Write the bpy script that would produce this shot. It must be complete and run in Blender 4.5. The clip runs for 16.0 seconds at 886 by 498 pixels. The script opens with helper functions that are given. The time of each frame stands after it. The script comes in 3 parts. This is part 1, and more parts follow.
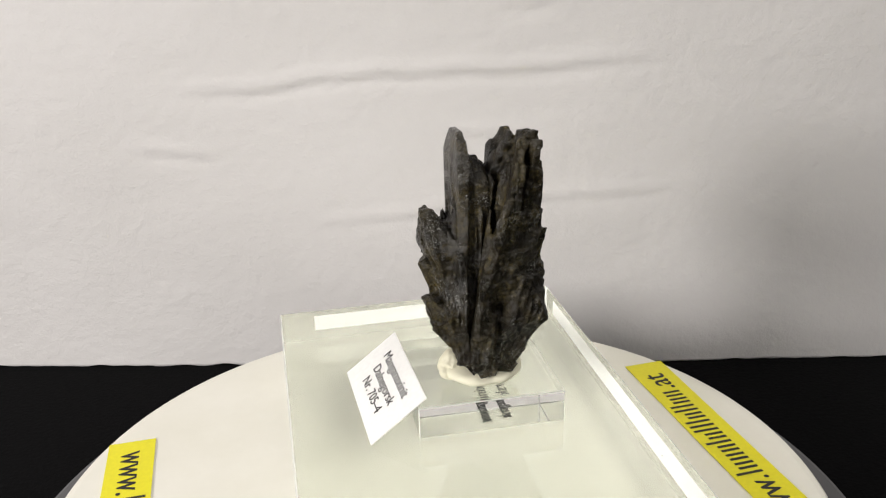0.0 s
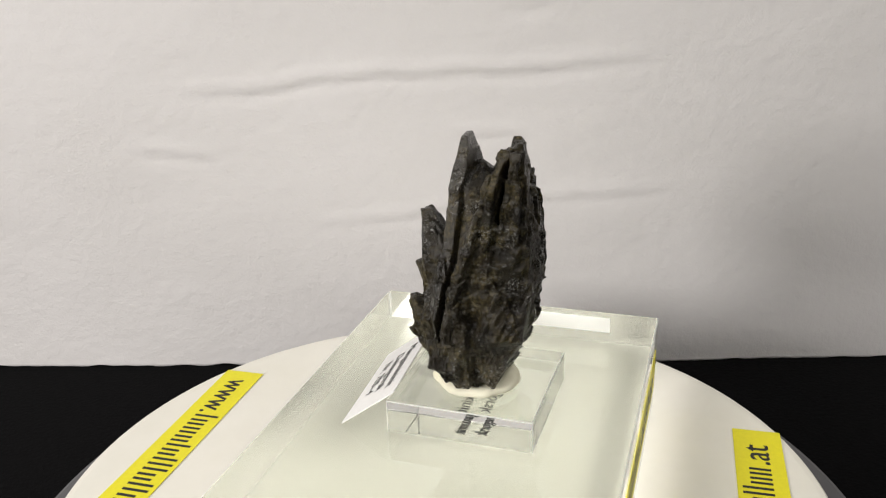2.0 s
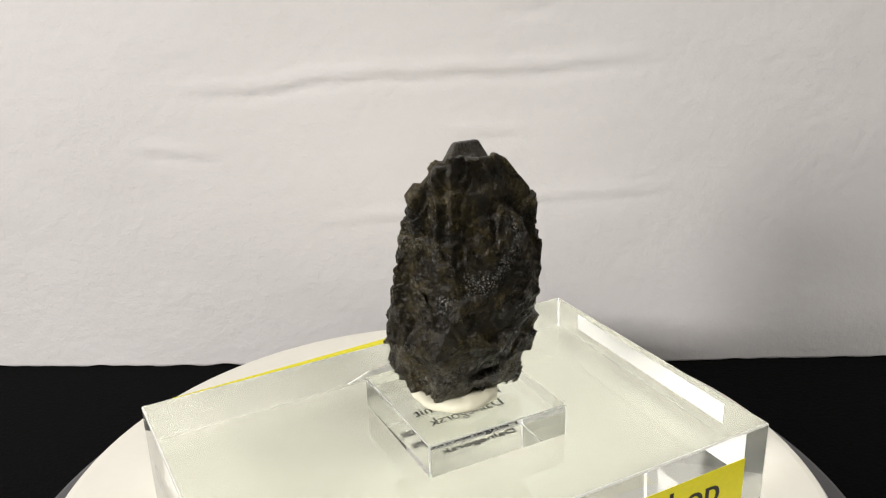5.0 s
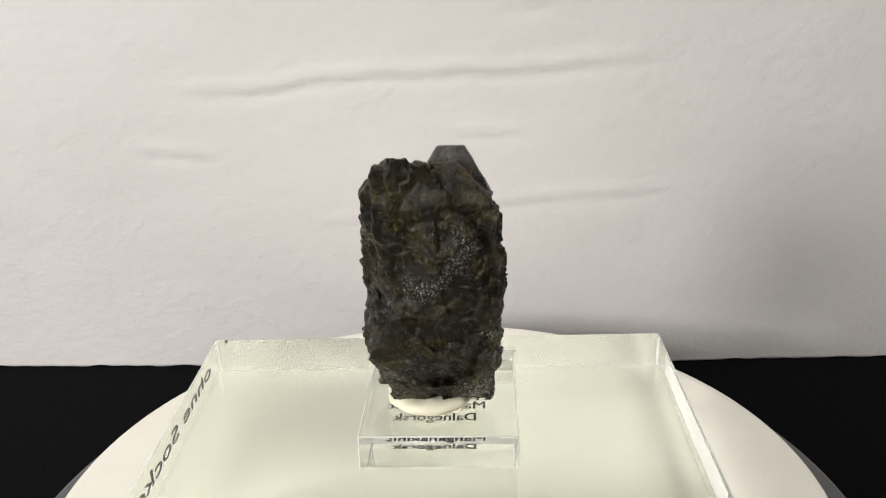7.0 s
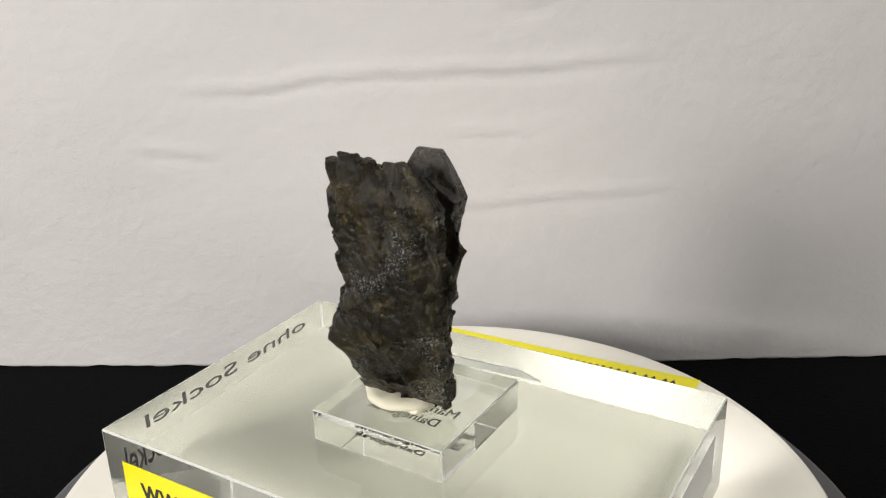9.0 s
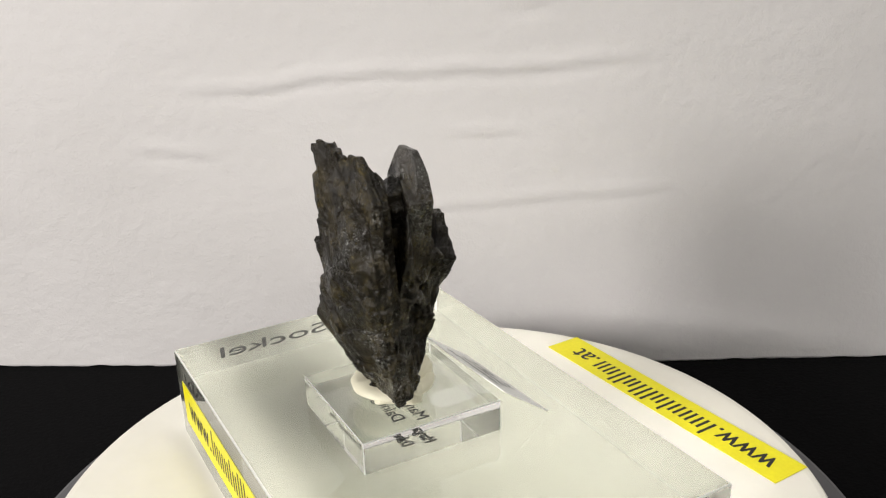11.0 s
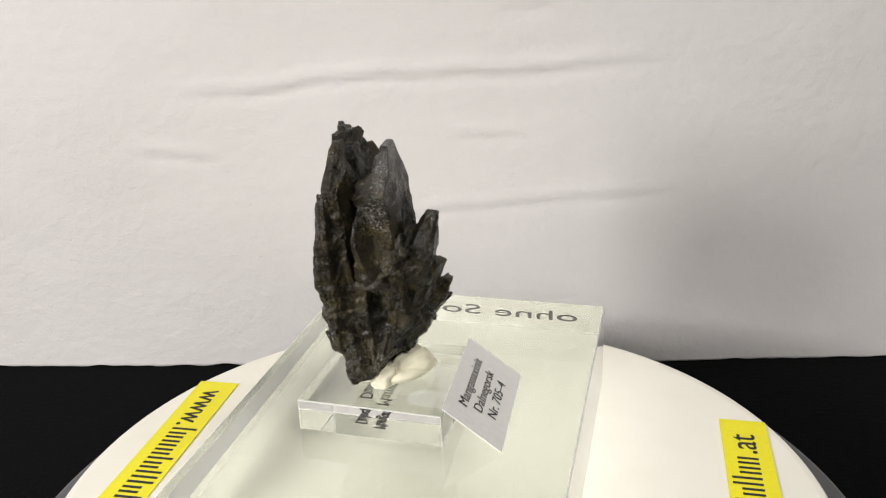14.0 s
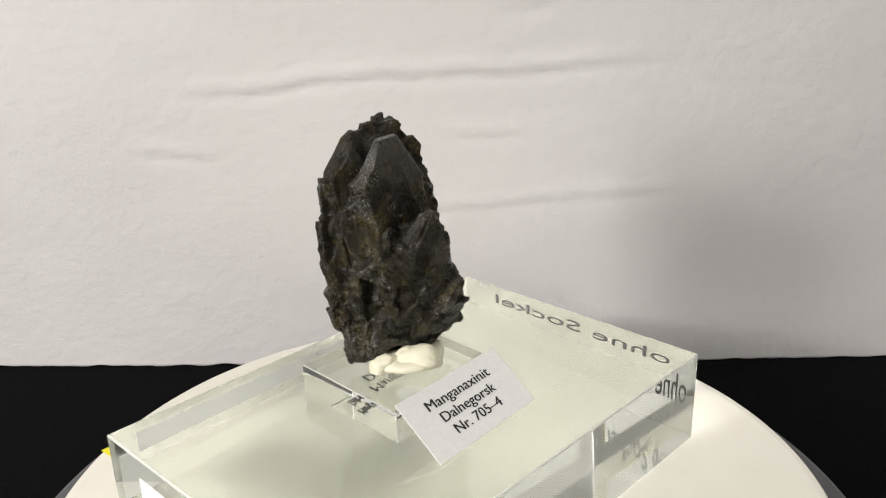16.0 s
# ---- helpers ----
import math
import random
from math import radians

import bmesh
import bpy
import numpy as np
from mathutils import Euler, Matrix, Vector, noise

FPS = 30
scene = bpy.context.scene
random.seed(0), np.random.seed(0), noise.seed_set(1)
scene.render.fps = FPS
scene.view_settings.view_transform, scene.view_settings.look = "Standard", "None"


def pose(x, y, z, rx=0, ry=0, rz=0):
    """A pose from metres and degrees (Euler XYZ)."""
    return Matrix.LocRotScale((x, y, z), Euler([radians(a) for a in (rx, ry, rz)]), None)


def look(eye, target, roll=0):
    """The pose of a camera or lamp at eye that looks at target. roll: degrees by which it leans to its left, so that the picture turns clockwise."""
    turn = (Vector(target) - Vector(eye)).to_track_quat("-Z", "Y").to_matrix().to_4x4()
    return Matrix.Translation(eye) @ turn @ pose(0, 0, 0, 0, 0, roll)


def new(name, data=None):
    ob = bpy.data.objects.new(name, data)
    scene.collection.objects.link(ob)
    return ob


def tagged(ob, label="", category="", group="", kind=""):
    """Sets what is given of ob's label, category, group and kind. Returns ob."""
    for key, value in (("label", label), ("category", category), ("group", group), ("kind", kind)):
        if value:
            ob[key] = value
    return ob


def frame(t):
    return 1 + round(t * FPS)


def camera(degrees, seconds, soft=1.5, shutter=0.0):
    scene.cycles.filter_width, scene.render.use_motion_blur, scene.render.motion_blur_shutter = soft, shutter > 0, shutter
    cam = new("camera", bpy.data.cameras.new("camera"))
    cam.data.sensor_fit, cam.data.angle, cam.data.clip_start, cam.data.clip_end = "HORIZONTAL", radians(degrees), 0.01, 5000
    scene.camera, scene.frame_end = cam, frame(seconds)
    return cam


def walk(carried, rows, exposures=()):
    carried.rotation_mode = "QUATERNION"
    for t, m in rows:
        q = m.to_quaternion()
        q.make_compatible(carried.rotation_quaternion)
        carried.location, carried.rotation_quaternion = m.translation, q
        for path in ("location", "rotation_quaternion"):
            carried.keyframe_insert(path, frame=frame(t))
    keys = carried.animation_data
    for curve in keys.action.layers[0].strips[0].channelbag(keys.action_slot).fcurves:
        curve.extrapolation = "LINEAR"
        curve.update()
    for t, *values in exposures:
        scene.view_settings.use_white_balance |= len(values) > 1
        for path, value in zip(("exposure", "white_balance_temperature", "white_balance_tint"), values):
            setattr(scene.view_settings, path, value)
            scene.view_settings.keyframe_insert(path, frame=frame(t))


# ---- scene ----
cam = camera(53.0, 16.0, soft=1.15)
EYE = (0.0, -0.1815, 0.1325)
AIM = (0.00271124, 0.00528633, 0.06105825)
walk(cam, [(0.0, look(EYE, AIM, -1.72)), (16.0, look(EYE, AIM, -1.72))], exposures=[(0.0, 0.01), (1.5, 0.04), (2.0, -0.02), (2.5, -0.09), (3.0, 0.02), (4.0, 0.05), (7.0, 0.06), (8.0, -0.11), (9.0, -0.06), (11.5, 0.04), (12.5, 0.08), (13.5, 0.10), (14.0, 0.11), (14.5, -0.07), (15.5, -0.01), (16.0, 0.04)])

SPIN = -14.718          # degrees a second, clockwise from above
CARRIED = []            # (thing, its pose on the plate at the start)


# ---- world and lamps ----
world = bpy.data.worlds.new("room_air")
scene.world = world
world.use_nodes = True
world.node_tree.nodes["Background"].inputs["Color"].default_value = (1.0, 0.97, 0.94, 1)
world.node_tree.nodes["Background"].inputs["Strength"].default_value = 0.25


def area_lamp(name, eye, target, w, h, power, colour):
    data = bpy.data.lights.new(name, "AREA")
    data.shape, data.size, data.size_y, data.energy, data.color = "RECTANGLE", w, h, power, colour
    ob = new(name, data)
    ob.matrix_world = look(eye, target)
    return ob


area_lamp("desk_lamp_glow", (-0.48, -0.436, 0.264), (0.0, 0.02, 0.03), 0.22, 0.18, 5.1, (1.0, 0.955, 0.925))
# unseen lamp high on the right, added and set as soft fill
area_lamp("upper_fill_glow", (0.45, -0.50, 1.10), (0.0, 0.0, 0.0), 0.7, 0.4, 6.8, (1.0, 0.97, 0.92))


# ---- materials ----
def material(name, colour, rough=0.5, metal=0.0):
    mat = bpy.data.materials.new(name)
    mat.use_nodes = True
    sh = mat.node_tree.nodes["Principled BSDF"]
    sh.inputs["Base Color"].default_value = (*colour, 1)
    sh.inputs["Roughness"].default_value = rough
    sh.inputs["Metallic"].default_value = metal
    return mat, mat.node_tree, sh


def node(tree, kind, **values):
    n = tree.nodes.new(kind)
    for key, value in values.items():
        n.inputs[key.replace("_", " ")].default_value = value
    return n


def coords(tree):
    return tree.nodes.new("ShaderNodeTexCoord").outputs["Object"]


def noise_node(tree, scale, detail=4.0, rough=0.55, vector=None):
    n = node(tree, "ShaderNodeTexNoise", Scale=scale, Detail=detail, Roughness=rough)
    tree.links.new(vector if vector else coords(tree), n.inputs["Vector"])
    return n.outputs["Fac"]


def ramp(tree, fac, stops):
    n = tree.nodes.new("ShaderNodeValToRGB")
    el = n.color_ramp.elements
    while len(el) < len(stops):
        el.new(0.5)
    for e, (p, c) in zip(el, stops):
        e.position, e.color = p, (*c, 1)
    tree.links.new(fac, n.inputs["Fac"])
    return n.outputs["Color"]


def mixed(tree, fac, a, b):
    n = tree.nodes.new("ShaderNodeMix")
    n.data_type = "RGBA"
    tree.links.new(fac, n.inputs[0])
    tree.links.new(a, n.inputs[6])
    tree.links.new(b, n.inputs[7])
    return n.outputs[2]


def bump(tree, sh, height, strength, distance):
    n = node(tree, "ShaderNodeBump", Strength=strength, Distance=distance)
    tree.links.new(height, n.inputs["Height"])
    tree.links.new(n.outputs["Normal"], sh.inputs["Normal"])
    return n


def cloth_material():
    mat, tree, sh = material("white_cotton", (0.8, 0.78, 0.78), 0.9)
    big = noise_node(tree, 9.0, 3.0)
    tree.links.new(ramp(tree, big, [(0.3, (0.615, 0.60, 0.59)), (0.7, (0.655, 0.64, 0.635))]), sh.inputs["Base Color"])
    a = noise_node(tree, 210.0, 3.0, 0.55)
    b = noise_node(tree, 1500.0, 2.0, 0.6)
    add = node(tree, "ShaderNodeMath")
    add.operation = "MULTIPLY_ADD"
    tree.links.new(b, add.inputs[0])
    add.inputs[1].default_value = 0.25
    tree.links.new(a, add.inputs[2])
    bump(tree, sh, add.outputs[0], 0.33, 0.0016)
    sh.inputs["Sheen Weight"].default_value = 0.2
    return mat


def velvet_material():
    mat, tree, sh = material("black_felt", (0.006, 0.006, 0.007), 1.0)
    f = noise_node(tree, 700.0, 3.0)
    tree.links.new(ramp(tree, f, [(0.3, (0.0010, 0.0010, 0.0012)), (0.75, (0.0035, 0.0035, 0.004))]), sh.inputs["Base Color"])
    bump(tree, sh, f, 0.5, 0.0006)
    sh.inputs["Specular IOR Level"].default_value = 0.1
    return mat


def plastic(name, light, dark, rough, grain=400.0):
    mat, tree, sh = material(name, light, rough)
    f = noise_node(tree, 35.0, 5.0, 0.65)
    tree.links.new(ramp(tree, f, [(0.35, dark), (0.65, light)]), sh.inputs["Base Color"])
    g = noise_node(tree, grain, 2.0)
    bump(tree, sh, g, 0.06, 0.0002)
    return mat


def acrylic_material(name, colour, low, high):
    mat, tree, sh = material(name, colour, 0.0)
    sh.inputs["Transmission Weight"].default_value = 1.0
    sh.inputs["IOR"].default_value = 1.49
    f = noise_node(tree, 60.0, 6.0, 0.7)
    n = node(tree, "ShaderNodeMapRange", From_Min=0.55, From_Max=0.8, To_Min=low, To_Max=high)
    tree.links.new(f, n.inputs["Value"])
    tree.links.new(n.outputs["Result"], sh.inputs["Roughness"])
    return mat


def paper_material(name, colour, rough=0.7):
    mat, tree, sh = material(name, colour, rough)
    f = noise_node(tree, 900.0, 3.0)
    dim = tuple(c * 0.94 for c in colour)
    tree.links.new(ramp(tree, f, [(0.3, dim), (0.7, colour)]), sh.inputs["Base Color"])
    bump(tree, sh, f, 0.08, 0.0001)
    return mat


def crystal_material(name, smoky):
    mat, tree, sh = material(name, (0.03, 0.026, 0.022), 0.32)
    vec = coords(tree)
    body = ramp(tree, noise_node(tree, 110.0, 6.0, 0.65, vec), [(0.32, (0.0042, 0.0037, 0.0028)), (0.5, (0.0105, 0.0086, 0.0055)), (0.72, (0.032, 0.026, 0.015))])
    ochre = ramp(tree, noise_node(tree, 1500.0, 4.0, 0.75, vec), [(0.40, (0.018, 0.014, 0.006)), (0.56, (0.085, 0.066, 0.024)), (0.70, (0.28, 0.23, 0.10))])
    where = ramp(tree, noise_node(tree, 140.0, 8.0, 0.8, vec), [(0.49, (0, 0, 0)), (0.63, (0.75, 0.75, 0.75))])
    pale = ramp(tree, noise_node(tree, 2300.0, 3.0, 0.65, vec), [(0.55, (0, 0, 0)), (0.63, (1, 1, 1))])
    patch = ramp(tree, noise_node(tree, 85.0, 4.0, 0.65, vec), [(0.53, (0, 0, 0)), (0.63, (1, 1, 1))])
    both = tree.nodes.new("ShaderNodeMath")
    both.operation = "MULTIPLY"
    tree.links.new(pale, both.inputs[0])
    tree.links.new(patch, both.inputs[1])
    grey = tree.nodes.new("ShaderNodeRGB")
    grey.outputs[0].default_value = (0.24, 0.24, 0.225, 1)
    c = mixed(tree, where, body, ochre)
    c = mixed(tree, both.outputs[0], c, grey.outputs[0])
    tree.links.new(c, sh.inputs["Base Color"])
    rough = ramp(tree, noise_node(tree, 260.0, 5.0, 0.7, vec), [(0.38, (0.12, 0.12, 0.12)), (0.66, (0.52, 0.52, 0.52))])
    tree.links.new(rough, sh.inputs["Roughness"])
    sh.inputs["Specular IOR Level"].default_value = 0.34
    stretch = node(tree, "ShaderNodeMapping")
    stretch.inputs["Scale"].default_value = (1.0, 1.0, 0.35)
    tree.links.new(vec, stretch.inputs["Vector"])
    fine = noise_node(tree, 620.0, 7.0, 0.75, stretch.outputs["Vector"])
    bump(tree, sh, fine, 0.6, 0.0009)
    if smoky:
        # the clear end of the crystal, free of inclusions
        xyz = tree.nodes.new("ShaderNodeSeparateXYZ")
        tree.links.new(vec, xyz.inputs[0])
        n = node(tree, "ShaderNodeMapRange", From_Min=0.047, From_Max=0.062, To_Min=0.0, To_Max=0.16)
        warp = node(tree, "ShaderNodeMath")
        warp.operation = "MULTIPLY_ADD"
        tree.links.new(noise_node(tree, 160.0, 4.0, 0.6, vec), warp.inputs[0])
        warp.inputs[1].default_value = 0.012
        tree.links.new(xyz.outputs["Z"], warp.inputs[2])
        tree.links.new(warp.outputs[0], n.inputs["Value"])
        clear = tree.nodes.new("ShaderNodeRGB")
        clear.outputs[0].default_value = (0.085, 0.073, 0.055, 1)
        tree.links.new(mixed(tree, n.outputs["Result"], c, clear.outputs[0]), sh.inputs["Base Color"])
        tree.links.new(n.outputs["Result"], sh.inputs["Transmission Weight"])
        sh.inputs["IOR"].default_value = 1.68
    return mat


CLOTH = cloth_material()
FELT = velvet_material()
PLATE = plastic("white_plate", (0.86, 0.84, 0.76), (0.82, 0.80, 0.71), 0.28)
GREY = plastic("grey_plastic", (0.10, 0.10, 0.105), (0.085, 0.085, 0.09), 0.45)
ACRYLIC = acrylic_material("clear_acrylic", (0.66, 0.675, 0.63), 0.0, 0.0)
SCUFFED = acrylic_material("scuffed_acrylic", (0.68, 0.695, 0.648), 0.05, 0.05)
SCUFFED.node_tree.nodes["Principled BSDF"].inputs["Transmission Weight"].default_value = 0.72
# rough bevels, whitened so that the gleam along the edges is in the colour
EDGE = acrylic_material("pale_edge_gleam", (0.88, 0.89, 0.86), 0.45, 0.55)
EDGE.node_tree.nodes["Principled BSDF"].inputs["Transmission Weight"].default_value = 0.45
CLEAR = acrylic_material("new_acrylic", (0.965, 0.975, 0.955), 0.0, 0.0)
YELLOW = paper_material("yellow_tape", (0.86, 0.78, 0.008), 0.4)
WHITE = paper_material("white_paper", (0.92, 0.92, 0.90))
INK = paper_material("black_ink", (0.012, 0.012, 0.014), 0.5)
FADED = paper_material("faded_ink", (0.06, 0.06, 0.062), 0.5)
PUTTY = plastic("white_putty", (0.80, 0.78, 0.62), (0.74, 0.71, 0.54), 0.6, 900.0)
FILM = paper_material("translucent_film", (0.75, 0.76, 0.74), 0.4)
FILM.node_tree.nodes["Principled BSDF"].inputs["Alpha"].default_value = 0.28
DUST = paper_material("dark_dust", (0.09, 0.085, 0.08), 0.9)
WALL = plastic("room_paint", (0.72, 0.70, 0.67), (0.68, 0.66, 0.63), 0.8)
CRYSTAL = crystal_material("dark_crystal", False)
SMOKY = crystal_material("smoky_crystal", True)


# ---- helpers for building ----
def mesh_of(bm, mats, smooth=False):
    me = bpy.data.meshes.new("shape")
    bmesh.ops.recalc_face_normals(bm, faces=bm.faces)
    for f in bm.faces:
        f.smooth = smooth
    bm.to_mesh(me)
    bm.free()
    for m in mats if isinstance(mats, (list, tuple)) else [mats]:
        me.materials.append(m)
    return me


def part(name, bm, mat, parent, label="", smooth=False):
    ob = new(name, mesh_of(bm, mat, smooth))
    ob.parent = parent
    return tagged(ob, label)


def thing(name, label, category, m=Matrix(), group="", kind=""):
    ob = new(name)
    ob.matrix_world = m
    ob.empty_display_size = 0.01
    return tagged(ob, label, category, group, kind)


def box_mesh(w, d, h, bevel=0.0, segments=2, z0=0.0, flat_foot=False):
    bm = bmesh.new()
    bmesh.ops.create_cube(bm, size=1.0)
    bmesh.ops.scale(bm, vec=(w, d, h), verts=bm.verts)
    bmesh.ops.translate(bm, vec=(0, 0, h / 2 + z0), verts=bm.verts)
    if bevel:
        lowest = min(v.co.z for v in bm.verts) + 1e-6
        edges = [e for e in bm.edges if not flat_foot or max(v.co.z for v in e.verts) > lowest]
        bmesh.ops.bevel(bm, geom=edges, offset=bevel, segments=segments, affect="EDGES", profile=0.5)
    return bm


def lathe(profile, steps=128):
    """A turned solid from (radius, z) pairs; radius 0 closes it."""
    bm = bmesh.new()
    rings = []
    for r, z in profile:
        if r == 0:
            rings.append([bm.verts.new((0, 0, z))])
        else:
            rings.append([bm.verts.new((r * math.cos(2 * math.pi * k / steps), r * math.sin(2 * math.pi * k / steps), z)) for k in range(steps)])
    for a, b in zip(rings, rings[1:]):
        for k in range(steps):
            j = (k + 1) % steps
            q = [a[k % len(a)], a[j % len(a)], b[j % len(b)], b[k % len(b)]]
            bm.faces.new(list(dict.fromkeys(q)))
    return bm


def text_bm(words, size, width=0.0, bold=0.0):
    """The letters as a flat mesh in the xy plane, baseline at y = 0, left end at x = 0; width: scaled to that width."""
    cu = bpy.data.curves.new("letters", "FONT")
    cu.body, cu.size, cu.fill_mode, cu.resolution_u = words, 1.0, "FRONT", 4
    ob = bpy.data.objects.new("letters", cu)
    me = ob.to_mesh()
    bm = bmesh.new()
    bm.from_mesh(me)
    ob.to_mesh_clear()
    bpy.data.objects.remove(ob)
    bpy.data.curves.remove(cu)
    if bold:
        first = list(bm.verts) + list(bm.edges) + list(bm.faces)
        for dx, dz in ((bold, 0.00001), (-bold, 0.00002)):
            twin = bmesh.ops.duplicate(bm, geom=first)["geom"]
            bmesh.ops.translate(bm, vec=(dx, 0, dz), verts=[g for g in twin if isinstance(g, bmesh.types.BMVert)])
    xs = [v.co.x for v in bm.verts]
    k = width / (max(xs) - min(xs)) if width else size
    x0 = min(xs)
    for v in bm.verts:
        v.co.x = (v.co.x - x0) * k
        v.co.y *= size
    return bm


def carry(ob):
    CARRIED.append((ob, ob.matrix_world.copy()))
    return ob


# ---- the setting ----
def build_setting():
    bm = box_mesh(1.6, 1.5, 0.03, 0.003)
    ob = new("table", mesh_of(bm, FELT))
    ob.matrix_world = pose(0, 0, -0.065)
    tagged(ob, "table top covered with black felt cloth", "table", kind="structure")

    # the hanging sheet: a gentle belly, and creases along five lines
    creases = (
        ((-0.0889, 0.109), (-0.0665, 0.1099), (-0.0461, 0.1126), (-0.014, 0.1152), (0.0215, 0.115), (0.047, 0.1164), (0.0722, 0.1189)),
        ((-0.042, 0.0603), (-0.0165, 0.0621), (0.0045, 0.0656), (0.0378, 0.0685), (0.0848, 0.0715)),
        ((-0.1104, 0.0882), (-0.0979, 0.0879), (-0.0816, 0.085)),
        ((0.0032, 0.0941), (0.0315, 0.0933)),
        ((0.0217, 0.1371), (0.0408, 0.1378)),
    )
    depth = (0.0013, 0.0006, 0.0008, 0.0007, 0.0008)

    def crease(x, z):
        s = 0.0
        for line, d in zip(creases, depth):
            x0, x1 = line[0][0], line[-1][0]
            if x0 - 0.02 < x < x1 + 0.02:
                zc = np.interp(x, [p[0] for p in line], [p[1] for p in line]) + 0.0012 * noise.noise((x * 60, d * 9000, 0))
                e = (x - x0) / (x1 - x0)
                fade = max(0.0, min(1.0, 4 * min(e + 0.08, 1.08 - e)))
                u = (z - zc) / 0.0017
                s += d * fade * math.exp(-u * u) - 0.6 * d * fade * math.exp(-((u + 1.6) / 1.3) ** 2)
        return s

    bm = bmesh.new()
    nx, nz = 260, 190
    w, h = 0.62, 0.42
    grid = []
    for i in range(nz + 1):
        row = []
        for k in range(nx + 1):
            x, z = -w / 2 + w * k / nx, h * (i / nz) ** 1.25
            out = 0.004 * noise.noise((x * 7, z * 9, 3.1)) + 0.0003 * noise.noise((x * 40, z * 60, 1.7)) + crease(x, z)
            low = 0.0008 * noise.noise((x * 120, 0, 5)) if i == 0 else 0
            row.append(bm.verts.new((x, -out, z + low)))
        grid.append(row)
    for a, b in zip(grid, grid[1:]):
        for k in range(nx):
            bm.faces.new((a[k], a[k + 1], b[k + 1], b[k]))
    bm.normal_update()
    bmesh.ops.solidify(bm, geom=list(bm.faces), thickness=-0.0008)
    ob = new("backdrop_sheet", mesh_of(bm, CLOTH, True))
    ob.matrix_world = pose(0.0038, 0.1309, -0.0345, 0, 0, -3.08)
    tagged(ob, "creased white cotton sheet hanging behind the turntable", "backdrop", kind="structure")

    # the plain room around
    for name, m, size in (
        ("wall_north", pose(0, 1.1, -0.8), (3.2, 0.1, 2.5)), ("wall_south", pose(0, -1.7, -0.8), (3.2, 0.1, 2.5)),
        ("wall_east", pose(1.55, -0.3, -0.8), (0.1, 2.7, 2.5)), ("wall_west", pose(-1.55, -0.3, -0.8), (0.1, 2.7, 2.5)),
        ("floor", pose(0, -0.3, -0.9), (3.2, 2.9, 0.1)), ("ceiling", pose(0, -0.3, 1.7), (3.2, 2.9, 0.1)),
    ):
        ob = new(name, mesh_of(box_mesh(*size), WALL))
        ob.matrix_world = m
        tagged(ob, "plain pale painted " + name.split("_")[0] + " of the room", name.split("_")[0], kind="structure")


# ---- turntable ----
def build_turntable():
    table = thing("turntable", "round white turntable plate on a dark grey plastic foot", "turntable", pose(0, 0, -0.035))
    part("housing", lathe([(0, 0.0), (0.101, 0.0), (0.1035, 0.002), (0.104, 0.0225), (0.1036, 0.0245), (0.1025, 0.0250), (0.091, 0.0250), (0.0895, 0.0240), (0, 0.0240)]), GREY, table, "dark grey plastic foot")
    plate = part("plate", lathe([(0, -0.0105), (0.086, -0.0105), (0.087, -0.006), (0.0915, -0.0055), (0.0928, -0.0046), (0.0933, -0.0030), (0.0928, -0.0010), (0.0921, -0.0002), (0.0905, 0.0), (0, 0.0)], 192), PLATE, table, "glossy white round plate")
    CARRIED.append((plate, pose(0, 0, 0.035)))


def tape(name, length, words, m, label):
    """A printed strip of yellow tape in the xy plane with a white back; the print runs along x from the left end."""
    ob = thing(name, label, "label", m, group="yellow label tapes")
    bm = bmesh.new()
    bmesh.ops.create_cube(bm, size=1.0)
    bmesh.ops.scale(bm, vec=(length, 0.012, 0.00012), verts=bm.verts)
    bmesh.ops.translate(bm, vec=(0, 0, 0.00016), verts=bm.verts)
    part("strip", bm, YELLOW, ob)
    part("backing", box_mesh(length - 0.0002, 0.0118, 0.00009, z0=0.0), WHITE, ob, "white adhesive back")
    x, z, base, size = -length / 2 + 0.0050, 0.00026, -0.0024, 0.0100
    first, last = words
    bm = text_bm(first, size, width=0.0192, bold=0.012)
    bm.transform(Matrix.Translation((x, base, z)))
    part("print", bm, INK, ob)
    x += 0.0206
    end = text_bm(last, size, width=0.0088 if last == ".at" else 0.0305, bold=0.012)
    wide = max(v.co.x for v in end.verts)
    right = length / 2 - 0.0070
    # the trade name between them as plain upright bars
    tall, low, line = 0.0072, 0.0052, 0.00095
    heights = (tall, low, low, low, tall, low, tall, tall, tall, low, tall, tall, low, low)
    room = right - wide - 0.0006 - x
    unit = room / sum(1.0 if h == low else 0.55 for h in heights)
    for h in heights:
        span = unit * (1.0 if h == low else 0.55)
        bm = bmesh.new()
        for x0 in (0, span * 0.48) if h == low else (0,):
            bm.faces.new([bm.verts.new((x + x0 + p * line, base + q * h, z)) for p, q in ((0, 0), (1, 0), (1, 1), (0, 1))])
        part("printed_bar", bm, INK, ob)
        x += span
    end.transform(Matrix.Translation((right - wide, base, z)))
    part("print", end, INK, ob)
    return carry(ob)


# ---- acrylic blocks, labels ----
SLAB = pose(0.0060, 0.0, 0.0004, 0, 0, 10.38)
SLAB_H = 0.0245
TOP = 0.0249
BASE = pose(0.00964, 0.00333, TOP + 0.0003, 0, 0, 9.4)
BASE_H = 0.0073


